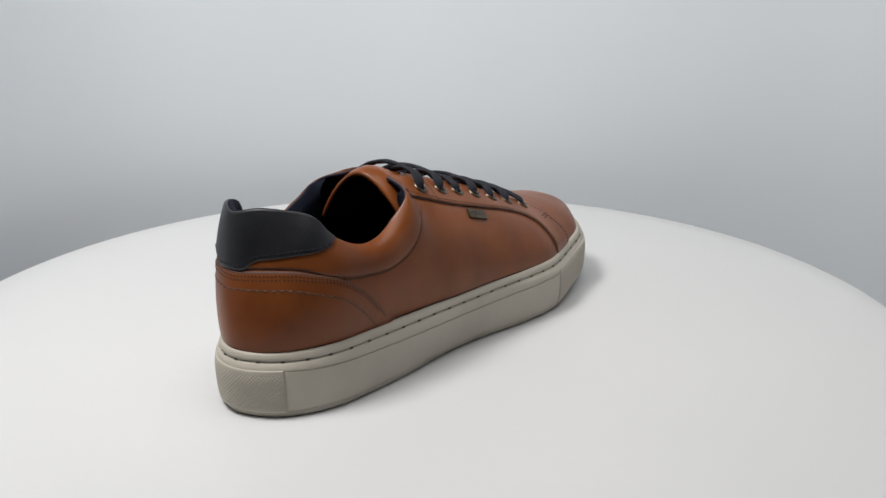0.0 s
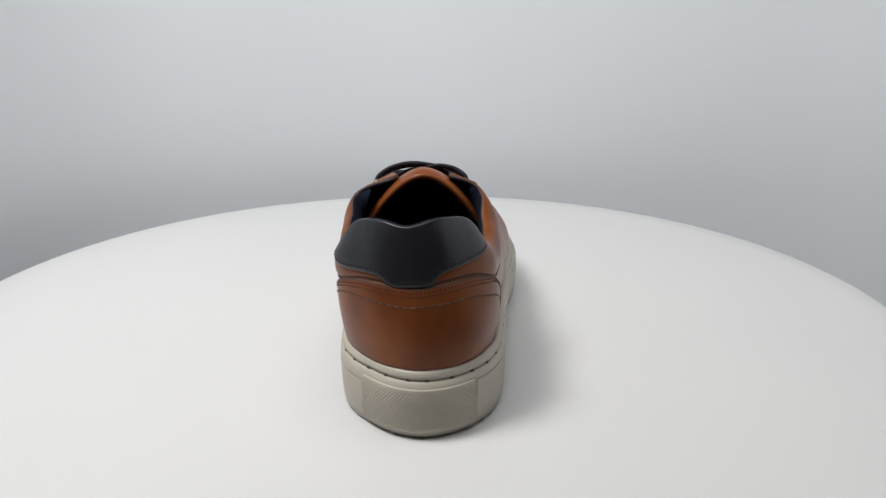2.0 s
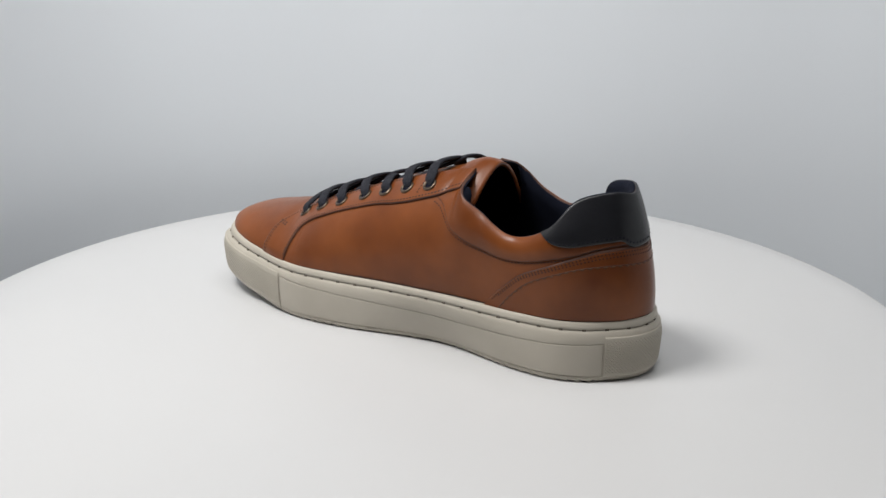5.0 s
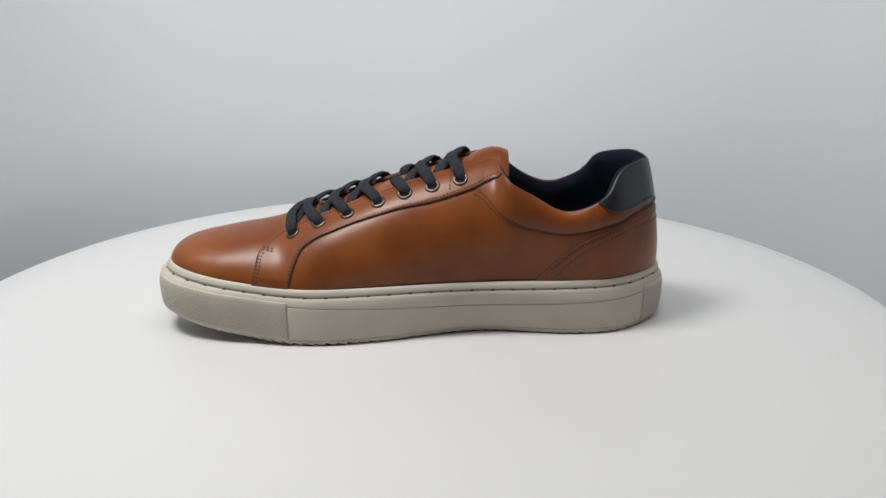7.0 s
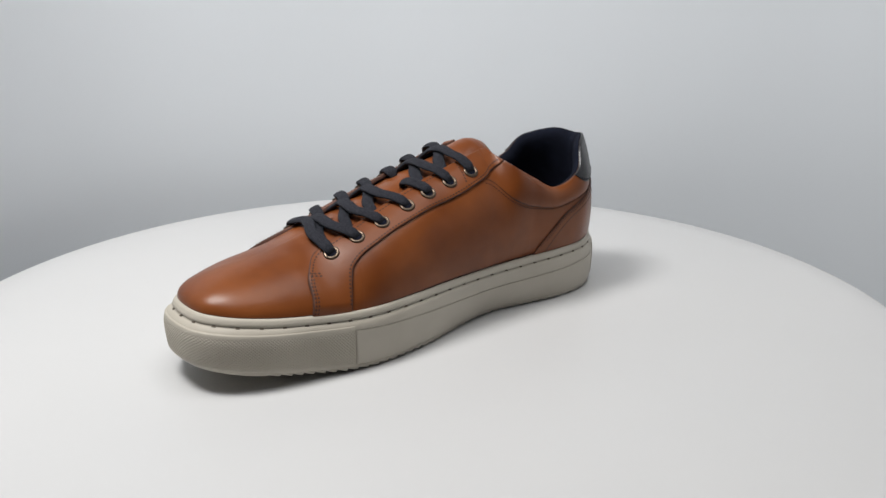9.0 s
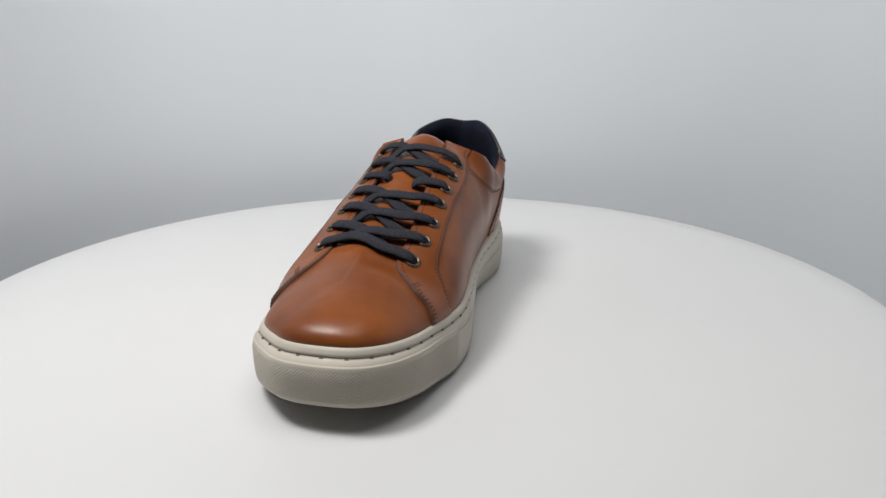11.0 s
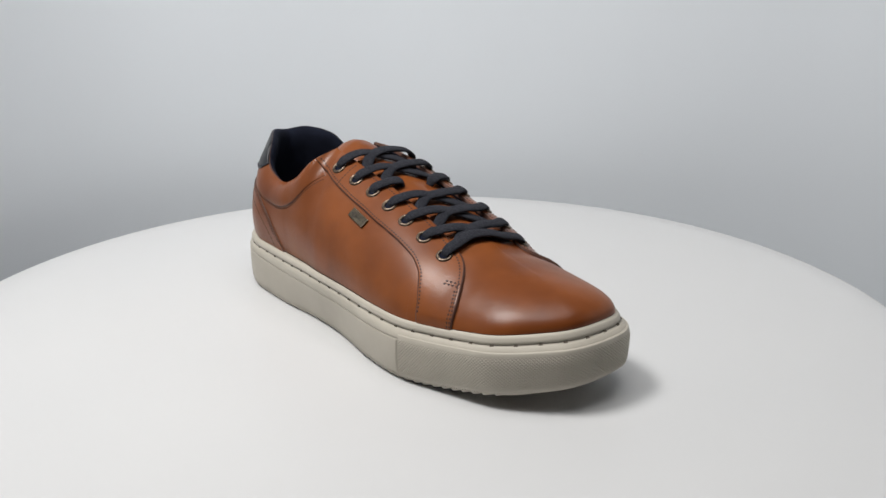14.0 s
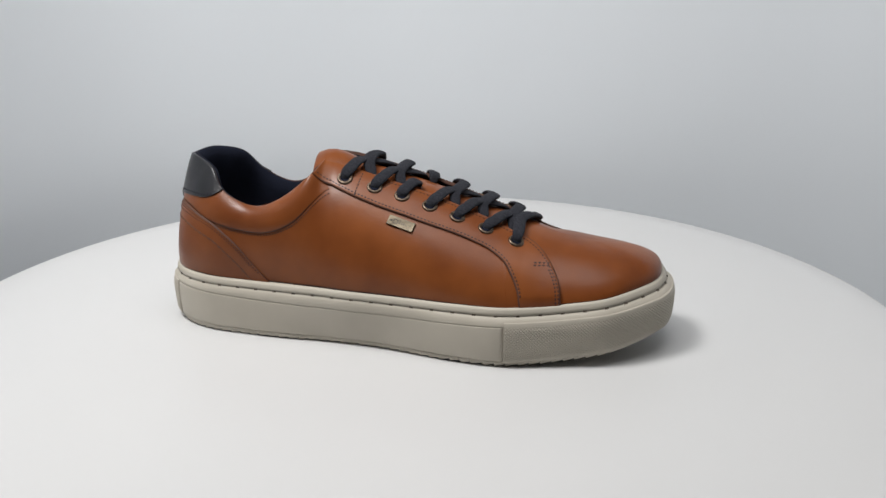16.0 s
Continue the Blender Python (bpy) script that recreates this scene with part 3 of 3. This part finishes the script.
# ---- metal plate with its engraved mark ----
def plate():
    u, v = 0.2542, 0.494
    c = raised(np.array([u]), np.array([v]), np.array([0.4]))[0]
    n = upper_normal(np.array([u]), np.array([v]))[0]
    m = Matrix.Translation(Vector(c * MM)) @ frame_of(n, (1, 0, -0.40)).to_4x4()

    def block(x0, x1, y0, y1, z0, z1, mat, name, parent, bev=0.3):
        bm = bmesh.new()
        bmesh.ops.create_cube(bm, size=1)
        for q in bm.verts:
            q.co = Vector((x0 + (q.co.x + 0.5) * (x1 - x0), y0 + (q.co.y + 0.5) * (y1 - y0), z0 + (q.co.z + 0.5) * (z1 - z0))) * MM
        bmesh.ops.bevel(bm, geom=bm.edges[:], offset=bev * MM, segments=2, affect="EDGES", profile=0.6)
        me = bpy.data.meshes.new(name)
        bm.to_mesh(me)
        bm.free()
        me.materials.append(mat)
        return part(name, me, parent)

    ob = block(-7.8, 7.8, -2.9, 2.9, -0.6, 0.8, PLATE, "metal_plate", SHOE)
    tagged(ob, "small antique metal plate with an engraved mark")
    ob.matrix_basis = m
    for x0, x1, y0, y1 in ((-6.2, -5.0, -0.6, 0.5), (-4.4, -1.8, -1.4, -0.9), (-4.4, -1.8, 0.9, 1.4), (-4.4, -3.9, -1.2, 1.2), (-2.2, -1.7, -1.2, 1.2), (-0.9, -0.4, -0.8, 1.5), (0.4, 0.9, -0.8, 0.6), (1.5, 2.1, -0.8, 0.6), (2.6, 4.1, -0.7, -0.3), (4.7, 5.9, 0.0, 0.5)):
        block(x0, x1, y0, y1, 0.7, 0.86, INK, "engraved_bar", ob, 0.05)


plate()


# ---- sole ----
def outline(u):
    b = FEATHER(u)
    e = 1e-3
    d = FEATHER(np.asarray(u) + e) - FEATHER(np.asarray(u) - e)
    n = np.stack([d[..., 1], -d[..., 0], 0 * d[..., 0]], -1)
    return b, n / np.linalg.norm(n, axis=-1, keepdims=True)


SOLE_H = np.array([0, 1.5, 4, 9, 15, 21, 25, 26.8, 28.8, 29.6, 31.4, 33, 33.6])
SOLE_O = np.array([1.2, 2.4, 3.3, 3.7, 3.9, 3.9, 3.7, 3.4, 2.6, 2.1, 2.1, 1.6, 0.2])


def sole_at(u, h, extra=0.0):
    """A point of the sole's side at height h over the ground line, extra mm proud."""
    b, n = outline(u)
    h = np.asarray(h, float)
    low = np.clip(1 - h / 31.0, 0, 1)
    waist = np.where(b[..., 1] > 0, 9.0 * np.exp(-((b[..., 0] + 38) / 42.0) ** 2), 5.0 * np.exp(-((b[..., 0] + 22) / 40.0) ** 2)) * low
    toe = 3.5 * np.clip((b[..., 0] - 90) / 50, 0, 1) * np.interp(h, [0, 3, 12, 20, 26, 30, 33], [0.65, 0.95, 1.0, 1.05, 0.9, 0.2, 0])
    toe = toe + np.where(b[..., 1] < -6, 1.5, 0.4) * np.clip((b[..., 0] - 15) / 45, 0, 1) * np.clip((118 - b[..., 0]) / 30, 0, 1) * np.interp(h, [0, 4, 10, 22, 27, 29], [0, 0.6, 1.0, 1.0, 0.6, 0])
    heel = 1.2 * np.clip((-b[..., 0] - 128) / 20, 0, 1) * np.interp(h, [0, 5, 20, 26, 29, 33], [-1.5, -0.9, -0.5, -0.9, -1.3, -1.2])
    heel = heel - np.clip((-b[..., 0] - 60) / 50, 0, 1) * np.where(b[..., 1] > 0, 1.6, 0.5) * np.clip((np.abs(b[..., 1] + 3) - 10) / 12, 0, 1)
    p = b + n * (np.interp(h, SOLE_H, SOLE_O) - waist + toe + heel + extra)[..., None]
    thin = 5.0 * np.clip((b[..., 0] - 72) / 78, 0, 1) ** 1.3
    p[..., 2] = h + spring(b[..., 0]) + thin * np.clip(1 - h / 27.0, 0, 1)
    return p


def wavy_h(p):
    """The top of the side fields dips along the waist, more on the inner side."""
    low = np.interp(p[..., 0], np.linspace(-140, 70, 8), [22.6, 21.3, 20.3, 19.8, 20.0, 20.9, 22.4, 24.1])
    high = np.interp(p[..., 0], np.linspace(-140, 70, 8), [25.0, 24.1, 23.2, 22.6, 22.6, 23.0, 23.6, 24.4])
    return np.where(p[..., 1] > -4, low, high)


SIDES = ((0.0440, 0.3378), (0.6476, 0.9524))


def midsole():
    """The cup sole: a rolled rim with a stitched groove, and a shallow field let into each side."""
    n = 900
    u = np.linspace(0, 1, n, endpoint=False)
    w = wavy_h(FEATHER(u))
    side = np.zeros(n)
    for a, b in SIDES:
        side += (u > a) & (u < b)
    rows = [(2.4, 0), (2.9, 0), (3.4, 0), (3.6, -0.35)]
    pts = [sole_at(u, np.full(n, h), side * e) for h, e in rows]
    pts += [sole_at(u, 3.6 + (w - 3.6) * k, -0.35 * side) for k in (0.25, 0.5, 0.75)]
    pts += [sole_at(u, w - 0.15, -0.35 * side), sole_at(u, w + 0.25, 0.0 * side), sole_at(u, w + 0.7, 0.12 * side)]
    first = len(pts)
    for h, e in ((26.8, 0), (28.3, 0), (28.9, -0.2), (29.3, -0.9), (29.7, -0.2), (30.2, 0.25), (31.4, 0.2), (32.4, 0), (33, 0), (33.5, 0), (33.6, 0), (33.2, -4.0)):
        pts.append(sole_at(u, np.full(n, h), np.full(n, float(e))))
    p = np.stack(pts, 1)
    # groove faces take the darker rubber: recess shade put into the colour
    idx = np.zeros((n, p.shape[1] - 1), int)
    idx[:, first + 2:first + 4] = 1
    return part("midsole", mesh_of("midsole", p.reshape(-1, 3) * MM, grid_faces(n, p.shape[1], wrap_u=True), [RUBBER, GROOVE_SHADE], indices=idx.ravel().tolist()), SHOE, "thick cream rubber cup sole with a stitched rim")


SOLE = midsole()


def outsole():
    """The tread: a thin slab with a saw-toothed edge."""
    n = 1800
    u = np.linspace(0, 1, n, endpoint=False)
    b, _ = outline(u)
    arc = np.concatenate([[0], np.cumsum(np.linalg.norm(np.diff(b, axis=0), axis=1))])
    side = np.clip((125 - b[:, 0]) / 8, 0, 1) * np.clip((b[:, 0] + 138) / 8, 0, 1)
    fore = np.clip((b[:, 0] - 0) / 30, 0.75, 1)
    saw = np.mod(arc / 6.2 * np.sign(b[:, 1] + 6) * -1, 1.0)
    cut = 2.1 * saw * side * fore
    p = np.stack([sole_at(u, np.full(n, 2.8), np.full(n, -1.0)), sole_at(u, np.full(n, 2.6), np.full(n, 0.1)), sole_at(u, 0.2 + cut, np.full(n, 0.35)), sole_at(u, 0.0 + cut, np.full(n, -0.5)),
                  sole_at(u, 0.0 + cut * 0.9, np.full(n, -3.0)), sole_at(u, np.full(n, 0.6), np.full(n, -5.0))], 1)
    verts = p.reshape(-1, 3)
    faces = grid_faces(n, 6, wrap_u=True, flip=True)
    mid = len(verts)
    c = np.array([[0, -8, 0.8]])
    faces += [(mid, ((k + 1) % n) * 6 + 5, k * 6 + 5) for k in range(n)]
    return part("outsole", mesh_of("outsole", np.concatenate([verts, c]) * MM, faces, [RUBBER], smooth=False), SHOE, "cream rubber tread with a toothed edge")


outsole()


def sole_panel(name, u0, u1, h0, h1, proud, label, knurl=0.0):
    """A raised field on the sole's side, plain or covered with small diamonds."""
    b0 = FEATHER(np.linspace(u0, u1, 300))
    length = np.linalg.norm(np.diff(b0, axis=0), axis=1).sum()
    nu, nh = (int(length / 0.21), 100) if knurl else (120, 10)
    run = np.concatenate([[0], np.cumsum(np.linalg.norm(np.diff(b0, axis=0), axis=1))])
    even = np.interp(np.arange(1, nu) * length / nu, run, np.linspace(u0, u1, 300))
    u = np.concatenate([[u0, u0], even, [u1, u1]])
    w = np.concatenate([[0, 0], np.linspace(0.025, 0.975, nh), [1, 1]])
    a, bq = np.meshgrid(u, w, indexing="ij")
    q = FEATHER(a)
    lo, hi = h0(q), h1(q)
    h = lo + (hi - lo) * bq
    e = np.full(h.shape, proud)
    if knurl:
        arc = np.concatenate([[0], np.cumsum(np.linalg.norm(np.diff(FEATHER(u), axis=0), axis=1))])[:, None]
        p1, p2 = arc / 1.75 + h / 1.9 + 0.06, arc / 1.75 - h / 1.9 + 0.06
        side1, side2 = [1 - 2 * np.abs(np.mod(q, 1.0) - 0.5) for q in (p1, p2)]
        plain = np.clip((h - 4.6) / 1.2, 0, 1) * np.clip((24.2 - h) / 1.2, 0, 1)
        e = e + plain * (1.6 * knurl * np.clip(np.minimum(side1, side2) * 1.35, 0, 1) ** 0.8 - knurl)
    e[1:-1, 1], e[1:-1, -2], e[1, 1:-1], e[-2, 1:-1] = proud, proud, proud, proud
    e[0], e[-1], e[:, 0], e[:, -1] = -0.6, -0.6, -0.6, -0.6
    p = sole_at(a, h, e)
    n1, n2 = h.shape
    fi, fj = np.meshgrid(np.arange(n1 - 1), np.arange(n2 - 1), indexing="ij")
    # border faces take the darker rubber, a painted shade line round the field
    idx = ((fi == 0) | (fi == n1 - 2) | (fj == 0) | (fj == n2 - 2)).astype(int).ravel()
    return part(name, mesh_of(name, p.reshape(-1, 3) * MM, grid_faces(n1, n2), [RUBBER, GROOVE_SHADE], indices=idx.tolist()), SHOE, label)


def flat_h(c):
    return lambda p: np.full(np.shape(p)[:-1], float(c))


sole_panel("toe_bumper", 0.3385, 0.6470, flat_h(3.4), flat_h(26.6), 0.55, "cream rubber toe bumper with a diamond texture", 0.34)
sole_panel("heel_bumper", -0.0470, 0.0435, flat_h(3.6), flat_h(25.8), 0.55, "cream rubber heel bumper with a diamond texture", 0.32)
sole_panel("side_panel", 0.0445, 0.3375, flat_h(4.0), lambda p: wavy_h(p) - 0.35, 0.0, "smooth cream rubber side panel")
sole_panel("side_panel", 0.6480, 0.9520, flat_h(4.0), lambda p: wavy_h(p) - 0.35, 0.0, "smooth cream rubber side panel")


def sole_stitches():
    u = np.linspace(0, 1, 1500)
    p = sole_at(u, np.full(1500, 29.3), np.full(1500, 0.0))
    d = np.concatenate([[0], np.cumsum(np.linalg.norm(np.diff(p, axis=0), axis=1))])
    verts, faces = [], []
    for c in np.arange(4, d[-1] - 3, 12.0):
        q = [np.interp(c + k, d, u) for k in (-1.0, 1.0)]
        base = len(verts)
        for uu in q:
            for h, e in ((28.85, -0.5), (29.0, 0.05), (29.55, 0.1), (29.7, -0.5)):
                verts.append(sole_at(np.array([uu]), np.array([h]), np.array([e]))[0])
        faces += [(base + k, base + 4 + k, base + 5 + k, base + 1 + k) for k in range(3)] + [(base, base + 1, base + 2, base + 3), (base + 7, base + 6, base + 5, base + 4)]
    return part("sole_stitching", mesh_of("sole_stitching", np.array(verts) * MM, faces, [SOLE_THREAD], smooth=False), SHOE, "sparse brown stitches in the groove of the sole rim")


sole_stitches()


# ---- the turntable turns evenly and carries the shoe ----
def turn(t):
    return pose(0, 0, 0, 0, 0, 52.2 + 18.4474 * t)


def motions():
    rows = [(k * 0.5, turn(k * 0.5)) for k in range(33)]
    walk(TURNTABLE, rows)
    walk(SHOE, rows)


motions()
